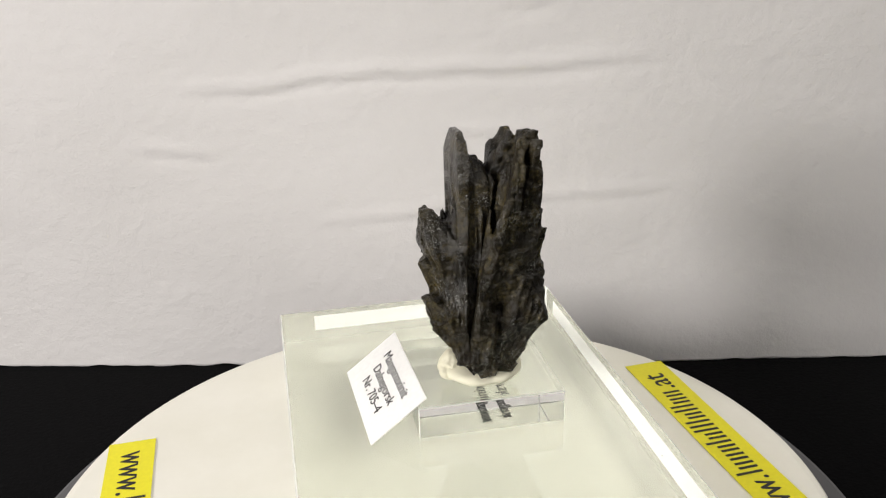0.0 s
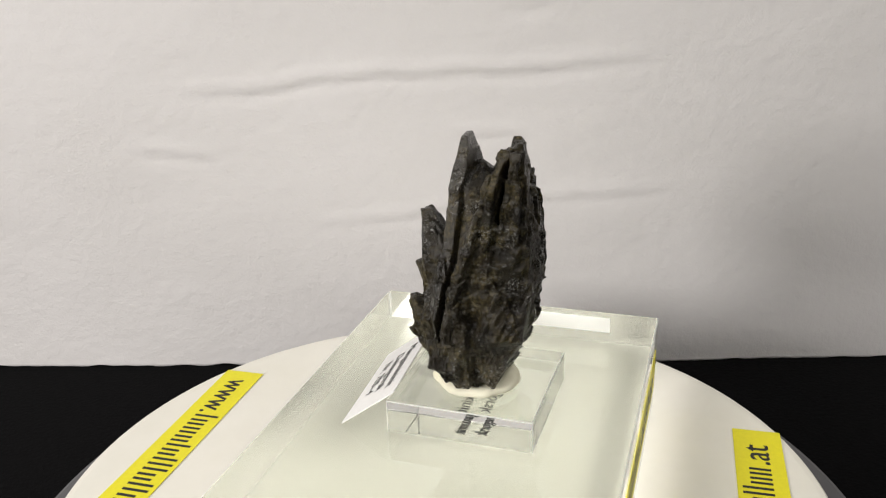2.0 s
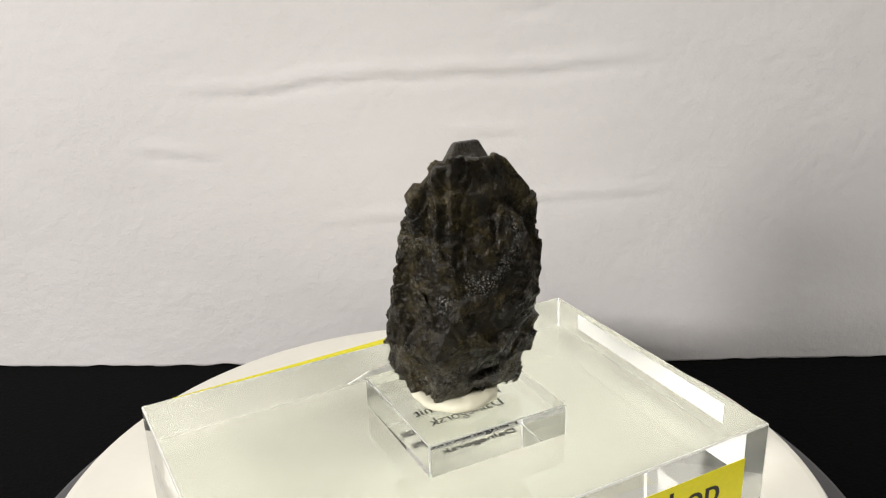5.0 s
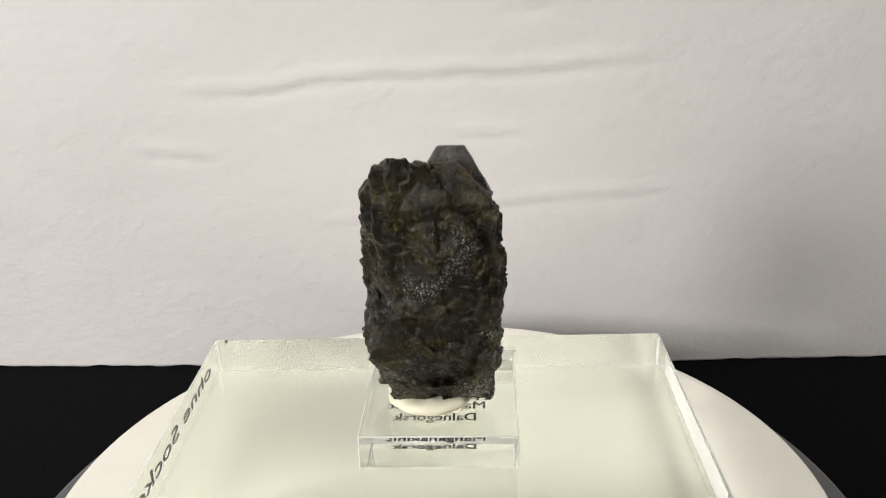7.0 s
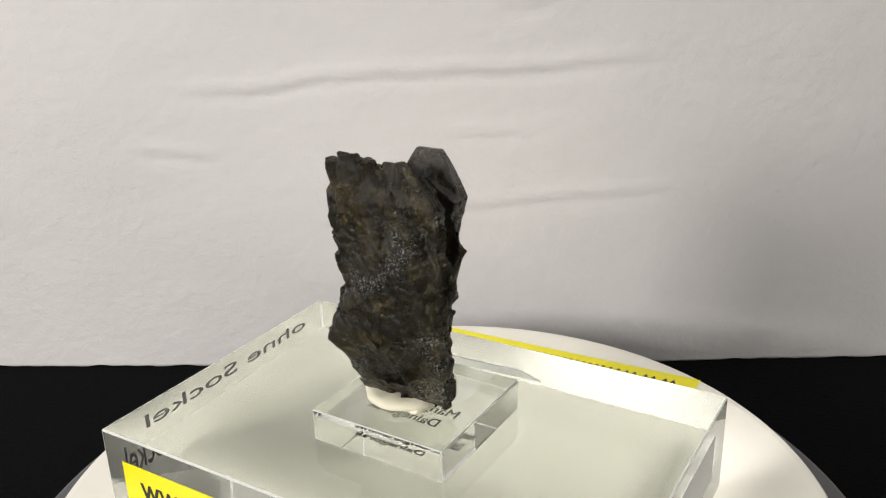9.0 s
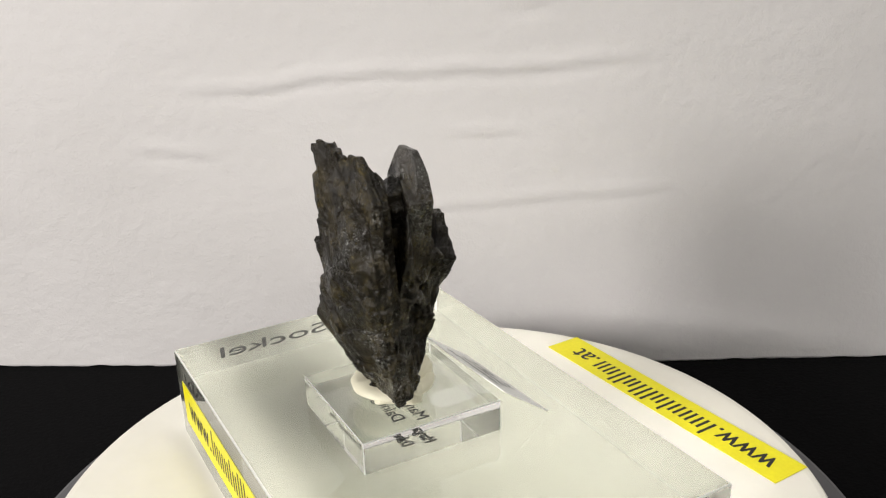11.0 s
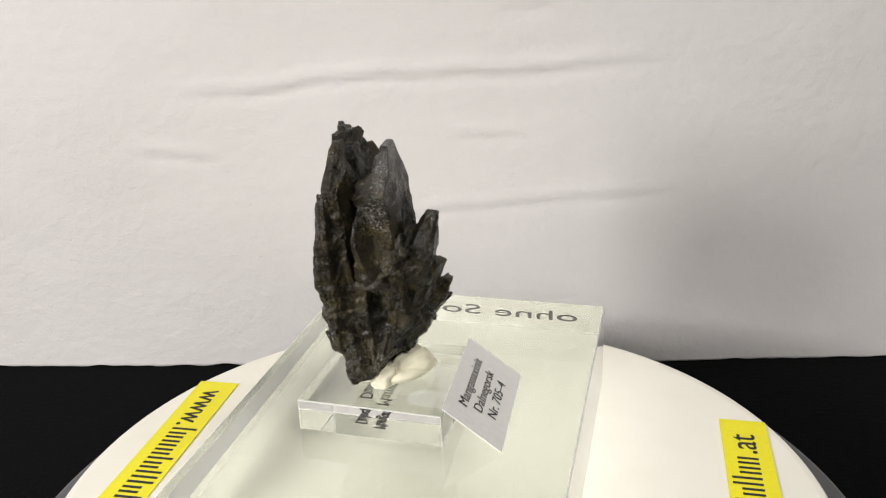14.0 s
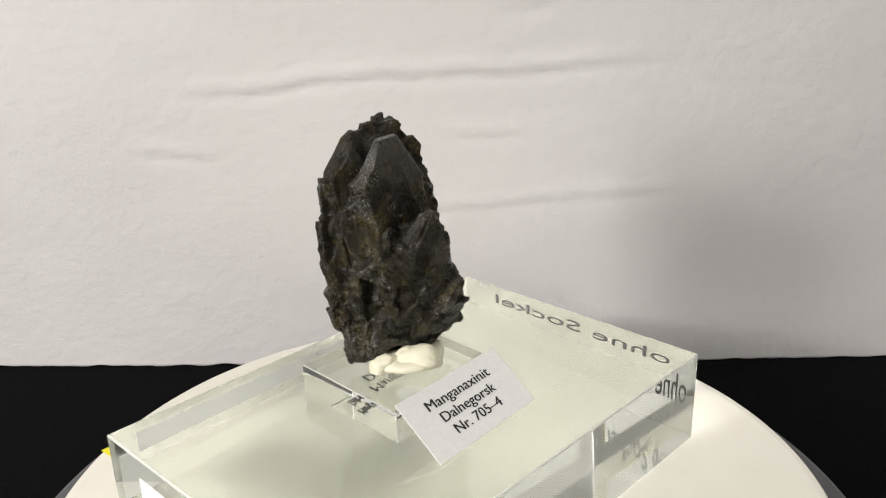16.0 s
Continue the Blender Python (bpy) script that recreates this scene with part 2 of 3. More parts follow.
def build_blocks():
    slab = thing("acrylic_block", "large clear acrylic block lying on the white turntable plate", "block", SLAB)
    ob = part("block", box_mesh(0.080, 0.1197, SLAB_H, 0.0004, 2, flat_foot=True), [ACRYLIC, SCUFFED, EDGE], slab)
    for f in ob.data.polygons:
        f.material_index = 1 if f.normal.z < -0.9 else 0 if max(abs(c) for c in f.normal) > 0.99 else 2
    ob.visible_shadow = False
    carry(slab)
    small = thing("acrylic_stand", "small square clear acrylic display stand on the acrylic block", "display stand", BASE)
    ob = part("plinth", box_mesh(0.0329, 0.0329, BASE_H, 0.0002, 2, flat_foot=True), [CLEAR, EDGE], small)
    for f in ob.data.polygons:
        f.material_index = 0 if max(abs(c) for c in f.normal) > 0.99 else 1
    ob.visible_shadow = False
    # film with print under the base, read from below
    face = Matrix(((0, 1, 0, 0), (1, 0, 0, 0), (0, 0, 1, 0), (0, 0, 0, 1)))
    for words, x, y, wide in (("Manganaxinit", 0.0005, 0.0097, 0.0215), ("Dalnegorsk", 0.0053, 0.0077, 0.0180)):
        bm = text_bm(words, 0.0042, width=wide, bold=0.014)
        # letters run towards -y and stand up towards -x
        bm.transform(Matrix(((0, -1, 0, x), (-1, 0, 0, y), (0, 0, 1, 0.00008), (0, 0, 0, 1))))
        part("print", bm, INK, small, "small black print on the underside")
    bm = bmesh.new()
    rim = []
    for k in range(48):
        a = 2 * math.pi * k / 48
        c, q = math.cos(a), math.sin(a)
        rim.append(bm.verts.new((-0.0110 + 0.0056 * math.copysign(abs(c) ** 0.6, c), 0.0046 + 0.0035 * math.copysign(abs(q) ** 0.6, q), -0.00010)))
    bm.faces.new(rim)
    part("sticker", bm, FILM, small, "translucent old sticker on the underside")
    carry(small)

    # clear tape with print on one end face, white tape on the other
    end = SLAB @ pose(0, -0.05985 + 0.0001, 0.0128, 90, 0, 0)
    ob = thing("end_label", "black print on clear tape on the end of the acrylic block", "label", end)
    bm = text_bm("ohne Sockel", 0.0117, width=0.0600)
    bm.transform(Matrix.Translation((-0.0322, -0.0041, 0)))
    part("print", bm, FADED, ob)
    carry(ob)
    ob = thing("paper_strip", "blank white tape strip on the end of the acrylic block", "label", SLAB @ pose(-0.0018, 0.05985 - 0.0001, 0.0134, -90, 0, 0))
    part("strip", box_mesh(0.0570, 0.0120, 0.00015), WHITE, ob)
    carry(ob)

    tape("side_tape", 0.1073, ("www.", ".at/shop"), SLAB @ pose(0.0400 - 0.00005, -0.0005, 0.0119, 90, 0, 90), "yellow printed tape on the long side of the acrylic block")
    tape("plate_tape", 0.0880, ("www.", ".at"), pose(-0.0728, -0.0164, 0.0001, 0, 0, -77.4), "yellow printed tape on the white turntable plate")
    tape("plate_tape", 0.0850, ("www.", ".at"), pose(0.0740, 0.0182, 0.0001, 0, 0, 103.8), "yellow printed tape on the white turntable plate")


def build_card():
    # the name card leans on the small base, its foot on the block
    tl, tr, br, bl = (Vector(p) for p in ((-0.0092, 0.0177, 0.0349), (-0.0021, -0.0148, 0.0349), (-0.0141, -0.0186, TOP + 0.0003), (-0.0223, 0.0144, TOP + 0.0003)))
    ex = ((tr - tl) + (br - bl)).normalized()
    up = ((tl - bl) + (tr - br))
    up = (up - ex * up.dot(ex)).normalized()
    n = ex.cross(up)
    c = (tl + tr + br + bl) / 4
    m = Matrix((ex, up, n)).transposed().to_4x4()
    m.translation = c
    card = thing("name_card", "white paper name card with black print leaning on the display stand", "label", m)
    part("paper", box_mesh(0.0334, 0.0157, 0.00022), WHITE, card)
    for words, y, wide, x in (("Manganaxinit", 0.0027, 0.0211, -0.01045), ("Dalnegorsk", -0.0010, 0.0179, -0.0088), ("Nr. 705\u20134", -0.0046, 0.0156, -0.0077)):
        bm = text_bm(words, 0.0034, width=wide, bold=0.014)
        bm.transform(Matrix.Translation((x, y, 0.0003)))
        part("print", bm, INK, card)
    carry(card)


# ---- the mineral ----
def lattice_noise(x, y, z, seed):
    """Smooth value noise on arrays, period one unit, about -1 to 1."""
    rs = np.random.RandomState(seed)
    table = rs.uniform(-1, 1, (32, 32, 32))
    i, j, k = np.floor(x).astype(int), np.floor(y).astype(int), np.floor(z).astype(int)
    fx, fy, fz = (t * t * (3 - 2 * t) for t in (x - i, y - j, z - k))
    total = 0.0
    for a in (0, 1):
        for b in (0, 1):
            for c in (0, 1):
                w = (fx if a else 1 - fx) * (fy if b else 1 - fy) * (fz if c else 1 - fz)
                total = total + w * table[(i + a) % 32, (j + b) % 32, (k + c) % 32]
    return total


def shingles(u, v, seed):
    """Overlapping plates on arrays: each cell has a height of its own and lifts towards its upper end."""
    rs = np.random.RandomState(seed)
    jit = rs.uniform(0.1, 0.9, (64, 64, 3))
    i, j = np.floor(u).astype(int), np.floor(v).astype(int)
    best = np.full(u.shape, 9.0)
    lift = np.zeros(u.shape)
    for a in (-1, 0, 1):
        for b in (-1, 0, 1):
            q = jit[(i + a) % 64, (j + b) % 64]
            du, dv = u - (i + a + q[..., 0]), v - (j + b + q[..., 1])
            d = np.abs(du) + np.abs(dv) + 0.25 * np.abs(du + dv)
            near = d < best
            lift = np.where(near, (q[..., 2] - 0.5) + 0.8 * dv, lift)
            best = np.minimum(best, d)
    return lift


def surface_net(field, origin, step):
    """A quad mesh along the zero level of a field on a grid (below zero is inside)."""
    inside = field < 0
    cx, cy, cz = (n - 1 for n in field.shape)
    count = np.zeros((cx, cy, cz), np.int8)
    spots = np.zeros((cx, cy, cz, 3), np.float32)

    def sub(ar, o):
        return ar[o[0]:o[0] + cx, o[1]:o[1] + cy, o[2]:o[2] + cz]

    for axis in range(3):
        for p in (0, 1):
            for q in (0, 1):
                o = [0, 0, 0]
                o[(axis + 1) % 3], o[(axis + 2) % 3] = p, q
                e = list(o)
                e[axis] = 1
                hit = np.nonzero(sub(inside, o) != sub(inside, e))
                f0, f1 = sub(field, o)[hit], sub(field, e)[hit]
                pt = np.zeros((len(f0), 3), np.float32) + np.array(o, np.float32)
                pt[:, axis] = f0 / (f0 - f1)
                spots[hit] += pt
                count[hit] += 1
    live = count > 0
    index = np.full((cx, cy, cz), -1)
    index[live] = np.arange(live.sum())
    pts = ((np.argwhere(live) + spots[live] / count[live][:, None]) * step + origin) * 0.001
    faces = []
    for axis in range(3):
        a, b = (axis + 1) % 3, (axis + 2) % 3
        e0 = [slice(1, -1)] * 3
        e1 = [slice(1, -1)] * 3
        e0[axis], e1[axis] = slice(0, -1), slice(1, None)
        change = np.argwhere(inside[tuple(e0)] != inside[tuple(e1)])
        off = np.ones(3, int)
        off[axis] = 0
        change = change + off
        quad = np.empty((len(change), 4), int)
        for k, (da, db) in enumerate(((-1, -1), (0, -1), (0, 0), (-1, 0))):
            cell = change.copy()
            cell[:, a] += da
            cell[:, b] += db
            quad[:, k] = index[cell[:, 0], cell[:, 1], cell[:, 2]]
        turned = inside[change[:, 0], change[:, 1], change[:, 2]]
        quad[turned] = quad[turned][:, ::-1]
        faces.append(quad)
    faces = np.concatenate(faces)
    return pts, faces[faces.min(axis=1) >= 0]


def blade_planes(bx, by, bz, ax, ay, az, turn, w0, wl, wr, m, d0, d1, wt, seed):
    """The outer planes (normal, distance) and the bounds of a blade, in mm."""
    foot, tip = Vector((bx, by, bz)), Vector((ax, ay, az))
    axis = tip - foot
    across = Vector((math.cos(radians(turn)), math.sin(radians(turn)), 0))
    out = axis.cross(across).normalized()
    bm = bmesh.new()
    for s, l, r, d in ((0, w0, w0, d0), (m, wl, wr, d1), (1, wt, wt, 0.4)):
        for x in (-l, r):
            for y in (-d, d):
                bm.verts.new(foot + axis * s + across * x + out * y)
    bmesh.ops.convex_hull(bm, input=bm.verts)
    bmesh.ops.recalc_face_normals(bm, faces=bm.faces)
    planes = [(f.normal.copy(), f.normal.dot(f.verts[0].co)) for f in bm.faces if f.calc_area() > 1e-4]
    low, high = ([pick(v.co[k] for v in bm.verts) for k in range(3)] for pick in (min, max))
    bm.free()
    return planes, low, high


def soft_step(t):
    t = np.clip(t, 0, 1)
    return t * t * (3 - 2 * t)


def layer_value(phi, seed):
    """One random number a layer, with a short slope from layer to layer."""
    table = np.random.RandomState(seed).uniform(0, 1, 256).astype(np.float32)
    i = np.floor(phi).astype(int)
    w = soft_step((phi - i - 0.72) / 0.28)
    return table[i % 256] * (1 - w) + table[(i + 1) % 256] * w


STEP = 0.26
CORNER = np.array((-7.0, -18.5, 32.5))


class Growth:
    """The space in which the cluster grew, in mm: coordinates, fan layers, and the solid of all blades together."""

    def __init__(self, blades):
        axes = [(CORNER[k] + STEP * np.arange(n)).astype(np.float32) for k, n in enumerate((128, 158, 226))]
        self.axes = axes
        self.x, self.y, self.z = np.meshgrid(*axes, indexing="ij")
        x, y, z = self.x, self.y, self.z
        # layers fan out from the foot; each ends at its own height and depth, with saw teeth along its edges
        phi = np.arctan2(x - 9.0, z - 22.0) / 0.024 + 60.0 + 0.03 * y
        r = layer_value(phi, 4)
        calm = np.where((x < 9.5) & (x > 2.5), 1 - 0.8 * soft_step((z - 58) / 8), 1.0).astype(np.float32)
        s = z / 8.5 + 7.0 * layer_value(phi * 0.8, 6) + 0.35 * (x - 9) / 8.5
        s = s - np.floor(s)
        tooth = (s * (1 - soft_step((s - 0.86) / 0.14)) - 0.36) * 0.85 + (r - 0.45) * 0.62
        away = np.sign(y - 1.0) * soft_step(np.abs(y - 1.0) / 4.0)
        self.wy = (y - away * tooth * calm).astype(np.float32)
        self.wz = (z + calm * 1.3 * layer_value(phi * 1.3, 9) * soft_step((z - 70) / 12)).astype(np.float32)
        heart = np.sqrt(((x - 11.5) / 5.0) ** 2 + ((y - 1.0) / 7.0) ** 2 + ((z - 52) / 15.0) ** 2)
        sheaf = np.sqrt(((x - 17.5) / 5.2) ** 2 + ((y - 4.5) / 11.0) ** 2 + ((z - 62) / 19.0) ** 2)
        self.solid = self.union(blades, np.minimum((heart - 1) * 5.0, (sheaf - 1) * 4.6)) - np.float32(0.35)

    def union(self, blades, start=None):
        total = np.full(self.x.shape, 9.0, np.float32) if start is None else start.astype(np.float32)
        for numbers in blades:
            planes, low, high = blade_planes(*numbers)
            box = tuple(slice(max(0, int((low[k] - 4 - CORNER[k]) / STEP)), max(1, int((high[k] + 4 - CORNER[k]) / STEP))) for k in range(3))
            x, y, z, old = self.x[box], self.wy[box], self.wz[box], total[box]
            d = np.full(x.shape, -99.0, np.float32)
            for n, far in planes:
                d = np.maximum(d, np.float32(n.x) * x + np.float32(n.y) * y + np.float32(n.z) * z - np.float32(far))
            k = np.clip(1.7 - (z - 58) * 0.07, 0.35, 1.7)
            h = np.clip(0.5 + 0.5 * (d - old) / k, 0, 1)
            total[box] = d + (old - d) * h - k * h * (1 - h)
        return total

    def relief(self, field, amount, seed):
        """Stepped plates on the broad faces and grain everywhere, added near the surface only."""
        near = np.abs(field) < 2.0
        x, y, z = self.x[near], self.y[near], self.z[near]
        u, v = y * 0.91 + z * 0.42, z * 0.91 - y * 0.42
        wob = 0.5 * lattice_noise(y / 5, z / 5, x / 9, seed + 3)
        big = shingles(u / 3.6 + wob, v / 7.0 + wob, seed)
        small = shingles(u / 1.5 + wob, v / 2.7, seed + 1)
        patch = soft_step(0.5 + 1.2 * lattice_noise(x / 7, y / 7, z / 9, seed + 4))
        grain = lattice_noise(x / 0.8, y / 0.9, z / 1.6, seed + 2)
        out = field.copy()
        out[near] -= amount * (0.75 * big + 0.26 * small * patch + (0.03 + 0.10 * patch) * grain)
        return out


SPECIMEN = pose(0.0105, 0.0015, 0.0336)


BLADES = (
    (9.6, -2.2, 36.4, 6.2, 6.2, 87.9, 104.2, 3.3, 6.7, 9.3, 0.82, 2.1, 2.2, 2.6, 1),
    (12.3, 1.1, 45.7, 19.8, 0.2, 88.5, 88.3, 7.8, 9.5, 8.4, 0.84, 2.9, 0.7, 3.7, 2),
    (17.8, 1.4, 46.1, 21.3, -1.1, 89.4, 120, 3.2, 4.8, 13.9, 0.53, 2.8, 2.4, 1.6, 3),
    (13.1, 6.8, 36.8, 17.4, 6.8, 87.5, 110, 5.9, 8.4, 9, 0.86, 2.4, 3.1, 1.8, 4),
    (10.9, 0.1, 38.6, -1, 0.9, 71.7, 109.2, 1.5, 6.7, 7.2, 0.76, 2.5, 2.7, 1.6, 5),
    (8.8, -3.8, 38.7, -1.1, -6.2, 54, 97.6, 6.1, 2.9, 2.1, 0.8, 1.4, 1.8, 1.1, 6),
    (13.5, -1.7, 37.7, 23.3, -2.4, 57.4, 96.3, 3.3, 4.7, 6, 0.69, 3.5, 3.3, 0.2, 7),
    (8.3, -5.7, 40.9, 10.1, 5.5, 83.4, 89.2, 6, 5.6, 10.3, 0.89, 3, 3.5, 0.2, 8),
    (9.1, 4.5, 39.5, -1.9, -0.1, 60.5, 86.5, 6.7, 3.9, 1.5, 0.63, 1.5, 1.4, 1.4, 9),
    (14.6, 10.1, 43.8, 16.2, 15, 77, 83.2, 6.3, 5.1, 5.1, 0.63, 0.8, 1.5, 1.8, 10),
    (12.2, 9.5, 35.8, 20.8, 9, 67.9, 98.5, 4.9, 4.1, 7.4, 0.75, 1.5, 1.6, 2.1, 11),
    (11.7, -5, 36.1, 3.8, 4.2, 67.5, 89.4, 3.6, 10.6, 8.2, 0.53, 1.5, 4.5, 3.9, 12),
    (14.1, 0.9, 39.4, 19.6, -6.5, 57.7, 120, 1.2, 6.3, 14, 0.55, 3.5, 3.9, 0.4, 13),
    (7.6, -1.4, 39.8, 16, -9.2, 75.7, 77.7, 6.4, 7.7, 8.8, 0.36, 1, 0.7, 0.5, 14),
    (22, 3, 58.2, 19.7, 2.3, 78.5, 89.3, 4, 0.7, 3.6, 0.89, 1.5, 1.5, 0.4, 15),
    (11, 4.2, 73.9, 16.3, 2.5, 85.9, 104.8, 0.8, 0.6, 4.2, 0.6, 0.9, 0.6, 1.7, 16),
    (9.3, 11.6, 58.7, 10.2, 14.8, 77.1, 73.2, 1, 3.6, 3, 0.52, 1.4, 1.3, 0.8, 17),
    (17.8, 5, 43.2, 19.7, -1.1, 55.7, 78.3, 3.1, 3, 5, 0.52, 0.3, 1.7, 0.6, 18),
    (5, 8.6, 54.3, 9.4, 11.9, 60.4, 104.8, 0.8, 3.9, 1.3, 0.85, 0.5, 0.6, 1.8, 19),
    (19.3, -0.9, 66.1, 22.1, -4.8, 87.7, 105.6, 4, 3.5, 1.5, 0.38, 1.5, 1.9, 1.2, 20),
    (10.3, 8.1, 37.3, 12.2, 2.8, 43, 98.5, 0.7, 2, 0.9, 0.55, 1.5, 1.4, 0.6, 21),
    (11.9, 6.5, 55.8, 1.8, 10.3, 65.8, 76.1, 2, 1.2, 1, 0.51, 1.4, 0.6, 0.2, 22),
    (4.7, -2.9, 42, 8.7, 7.4, 61.7, 114.4, 3.1, 4.1, 3.5, 0.46, 1.4, 1.8, 0.3, 23),
    (9.2, -11.4, 47.9, 5.6, -5.6, 63.8, 113.9, 1.4, 1.2, 3.5, 0.69, 0.7, 0.7, 1.1, 24),
    (6, 8.2, 60.8, 4.2, 9.3, 75.7, 87, 1.9, 2.4, 0.8, 0.63, 1.4, 1.6, 2.1, 25),
    (6.1, -0.1, 65.7, 7.7, 6.5, 85.2, 80, 2.8, 1.8, 4.5, 0.75, 0.6, 1.9, 1.2, 26),
)


def build_mineral():
    rock = thing("mineral_specimen", "dark brown bladed axinite crystal cluster set in white putty", "mineral", SPECIMEN)
    back = SPECIMEN.inverted()
    grow = Growth(BLADES)
    x, y, z, solid = grow.x, grow.y, grow.z, grow.solid

    def piece(name, field, mat, label=""):
        field = np.clip(field, -1.5, 1.5).astype(np.float32)
        for axis in range(3):
            ends = [slice(None)] * 3
            for ends[axis] in (slice(0, 2), slice(-2, None)):
                field[tuple(ends)] = 1.5
            field = field * 0.72 + (np.roll(field, 1, axis) + np.roll(field, -1, axis)) * 0.14
        pts, faces = surface_net(field, CORNER, STEP)
        me = bpy.data.meshes.new("shape")
        me.from_pydata(pts.tolist(), [], faces.tolist())
        me.transform(back)
        me.materials.append(mat)
        me.update()
        ob = new(name, me)
        ob.parent = rock
        return tagged(ob, label)

    # the gaps between the sheaves run up from the foot like the ribs of a fan
    front = np.clip((8.0 - y[:1]) / 14.0, 0, 1)
    flat_y, flat_z = y[:1], z[:1]
    wave = 0.013 * (flat_z - 30) * lattice_noise(flat_y / 3.0, flat_z / 9.0, flat_y * 0, 21)
    broad_side = (7.5 + (flat_z - 45) * 0.167) * front + (10.4 + (flat_z - 45) * 0.075) * (1 - front) + wave
    blade_left = 3.5 + np.clip(60 - flat_z, 0, 30) * 0.20
    blade_right = (7.6 + np.clip(flat_z - 59, -20, 30) * 0.045) * front + (11.4 - np.clip(flat_z - 62, -24, 30) * 0.14) * (1 - front) - 0.5 * wave
    fin_side = 3.7 + (68 - flat_z) * 0.18 + wave

    rough = grow.relief(solid, 1.0, 8)
    fine = grow.relief(solid, np.where(z > 60, 0.30, 0.8)[np.abs(solid) < 2.0], 14)
    piece("broad_sheaf", np.maximum(rough, broad_side - x), CRYSTAL, "dark brown sheaf of overlapping crystal plates")
    piece("tall_blade", np.maximum(fine, np.maximum(blade_left - x, x - blade_right)), SMOKY, "tall dark crystal blade with a smoky translucent tip")
    piece("side_fin", np.maximum(rough, x - fin_side), CRYSTAL, "jagged low fin of dark crystal plates")
    piece("core", solid + 1.9, CRYSTAL, "dark inner crystal mass between the sheaves")
    spikes = grow.union([BLADES[k] for k in (7, 15, 25)]) + 0.25
    piece("inner_spike", np.maximum(grow.relief(spikes, 0.4, 51), np.maximum(-1.0 - y, y - 10.5)), CRYSTAL, "small dark crystal spike between the sheaves")
    leaf = grow.union([BLADES[k] for k in (6, 12)])
    piece("foot_leaf", np.maximum(grow.relief(leaf - 0.6, 0.6, 31), x - 25), CRYSTAL, "leaf-shaped crystal plate at the foot of the cluster")
    carry(rock)


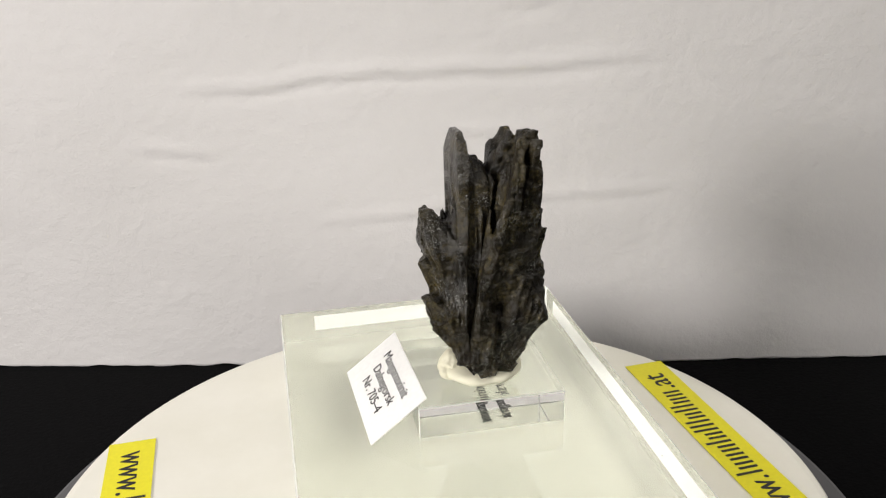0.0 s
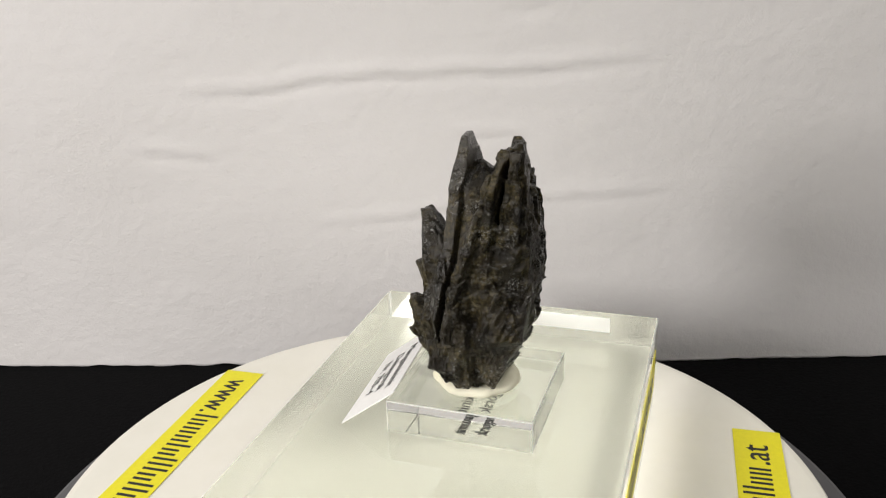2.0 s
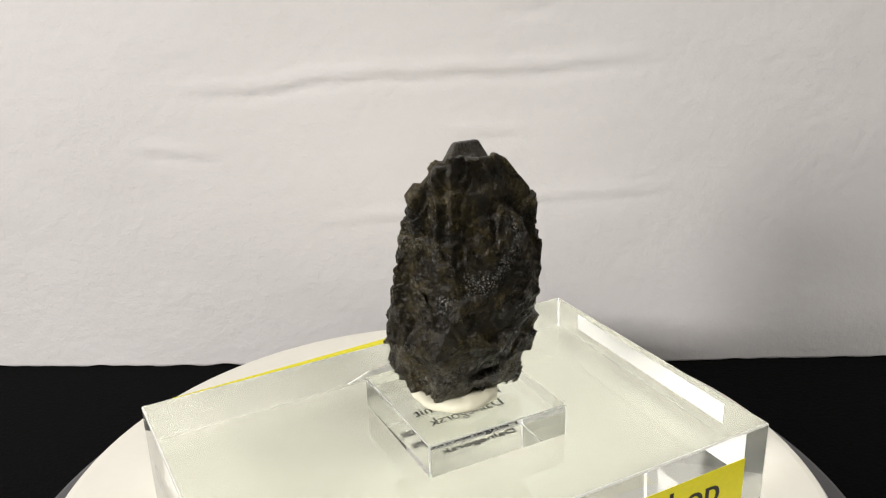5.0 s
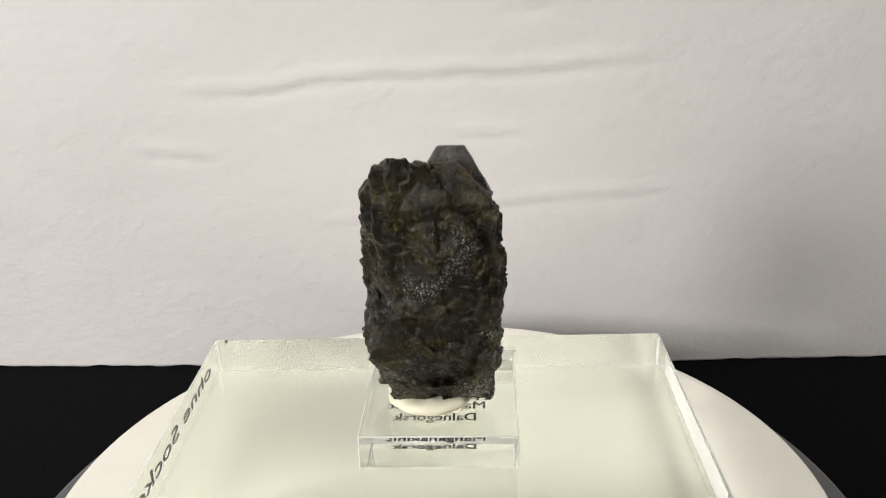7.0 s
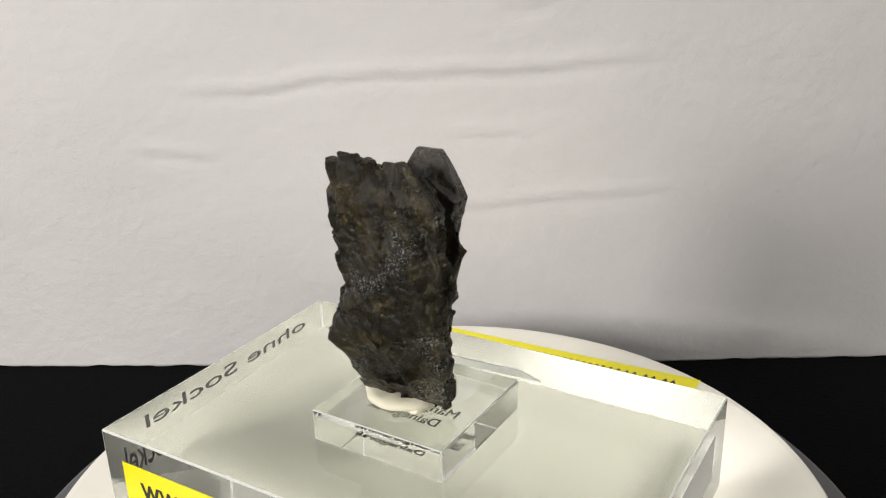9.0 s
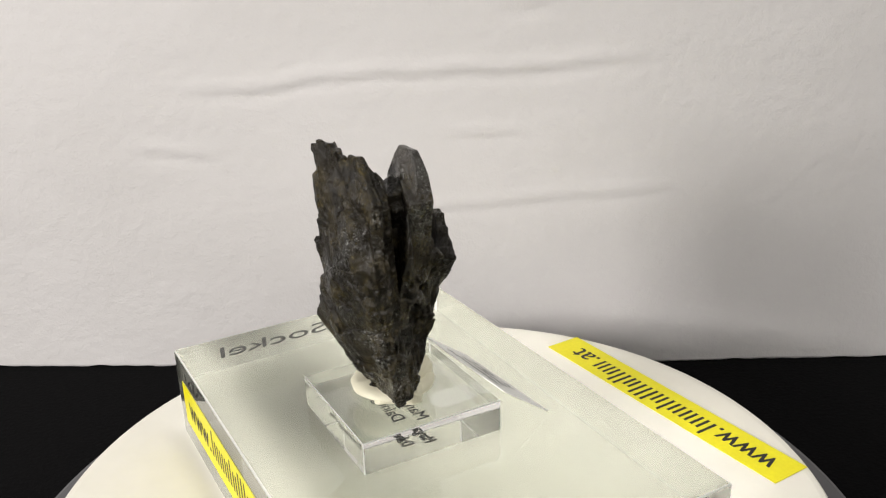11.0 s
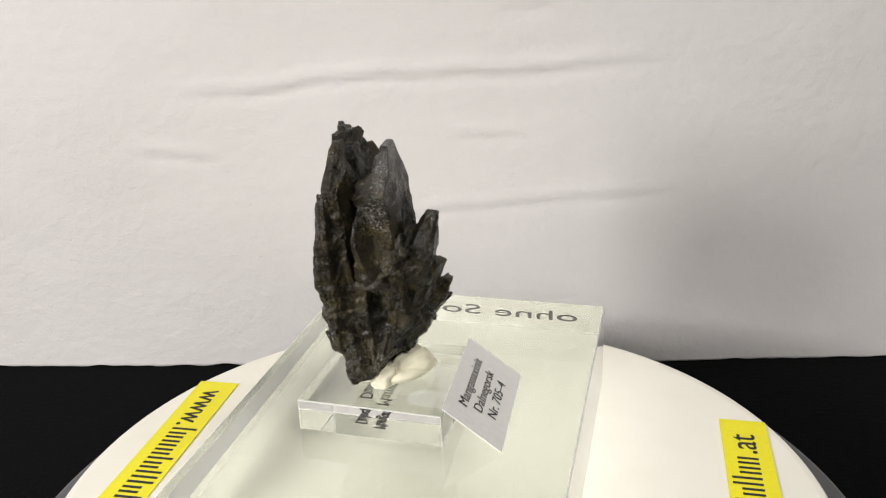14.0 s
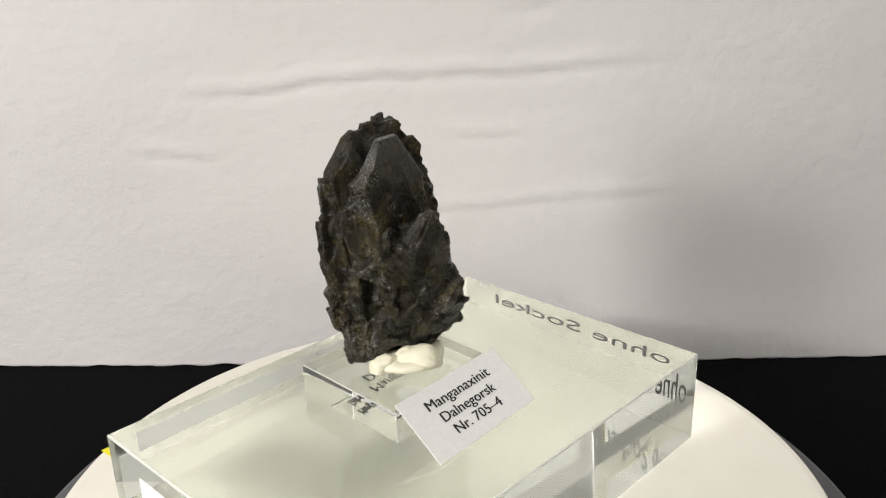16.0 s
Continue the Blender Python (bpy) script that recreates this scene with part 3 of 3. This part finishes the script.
def build_putty():
    m = pose(0.0105, 0.0012, TOP + 0.0003 + BASE_H + 0.0002)
    ob = thing("putty", "lump of white mounting putty under the mineral", "putty", m)
    bm = lathe([(0, 0.0), (0.0083, 0.0), (0.0092, 0.0006), (0.0094, 0.0013), (0.0090, 0.0020), (0.0080, 0.0024), (0.006, 0.0025), (0.003, 0.0024), (0, 0.0024)], 72)
    for v in bm.verts:
        r = v.co.xy.length
        v.co.xy *= 1 + 0.06 * noise.noise((v.co.x * 250, v.co.y * 250, 0))
        if v.co.z > 0.001:
            v.co.z += 0.0006 * noise.noise((v.co.x * 380, v.co.y * 380, 2)) * min(1.0, r / 0.005)
    part("pressed_disc", bm, PUTTY, ob, smooth=True)
    for x, y, z, sx, sy, sz, turn, s in ((-0.0056, 0.0002, 0.0016, 0.0058, 0.0032, 0.0040, 56, 1), (-0.0020, 0.0074, 0.0010, 0.0034, 0.0024, 0.0034, 70, 4), (-0.0016, 0.0046, 0.0010, 0.0040, 0.0034, 0.0026, 40, 2), (0.0030, 0.0058, 0.0006, 0.0036, 0.0026, 0.0020, -10, 3)):
        bm = bmesh.new()
        bmesh.ops.create_icosphere(bm, subdivisions=5, radius=1.0)
        for v in bm.verts:
            fold = 0.10 * abs(noise.noise(v.co * 2.1 + Vector((0, s * 5, 0))))
            v.co.x = math.copysign(abs(v.co.x) ** 0.75, v.co.x)
            v.co *= 1 + 0.20 * noise.noise(v.co * 1.4 + Vector((s * 9, 0, 0))) - fold + 0.03 * noise.noise(v.co * 6)
        bm.transform(pose(x, y, z, 0, 0, turn) @ Matrix.Diagonal((sx, sy, sz, 1)))
        for v in bm.verts:
            v.co.z = max(v.co.z, 0.0)
        part("lump", bm, PUTTY, ob, smooth=True)
    carry(ob)


def build_specks():
    # dust lying on the block's top
    rnd = random.Random(5)
    bm = bmesh.new()
    for k in range(26):
        x, y, r = rnd.uniform(-0.037, 0.037), rnd.uniform(-0.055, 0.055), rnd.choice((0.00006, 0.00009, 0.00014))
        if abs(x - 0.004) < 0.018 and abs(y - 0.002) < 0.018:
            continue
        m = Matrix.Translation((x, y, SLAB_H + r * 0.4)) @ Matrix.Diagonal((1, rnd.uniform(1, 2.5), 0.6, 1))
        bmesh.ops.create_icosphere(bm, subdivisions=1, radius=r, matrix=m)
    ob = new("dust", mesh_of(bm, DUST))
    ob.matrix_world = SLAB
    tagged(ob, "fine dark dust specks on top of the acrylic block", "dust", kind="stuff")
    carry(ob)
    # lint caught in the sheet
    sheet = pose(0.0038, 0.1309, -0.0345, 0, 0, -3.08)
    for x, z, r in ((0.1143, 0.0375, 0.0008), (-0.1614, 0.0730, 0.0005)):
        bm = bmesh.new()
        bmesh.ops.create_icosphere(bm, subdivisions=2, radius=1.0)
        for v in bm.verts:
            v.co *= 1 + 0.3 * noise.noise(v.co * 2 + Vector((x * 90, 0, 0)))
        bm.transform(Matrix.Diagonal((r, r * 0.4, r * 0.8, 1)))
        out = 0.004 * noise.noise((x * 7, z * 9, 3.1)) + 0.0006 * noise.noise((x * 40, z * 60, 1.7))
        ob = new("lint", mesh_of(bm, DUST))
        ob.matrix_world = sheet @ pose(x, -out - 0.0001, z)
        tagged(ob, "small dark speck of lint on the white sheet", "lint", group="lint specks")


def motions():
    times = [0.5 * k for k in range(33)]
    for ob, start in CARRIED:
        walk(ob, [(t, pose(0, 0, 0, 0, 0, SPIN * t) @ start) for t in times])


build_setting()
build_turntable()
build_blocks()
build_card()
build_putty()
build_mineral()
build_specks()
motions()
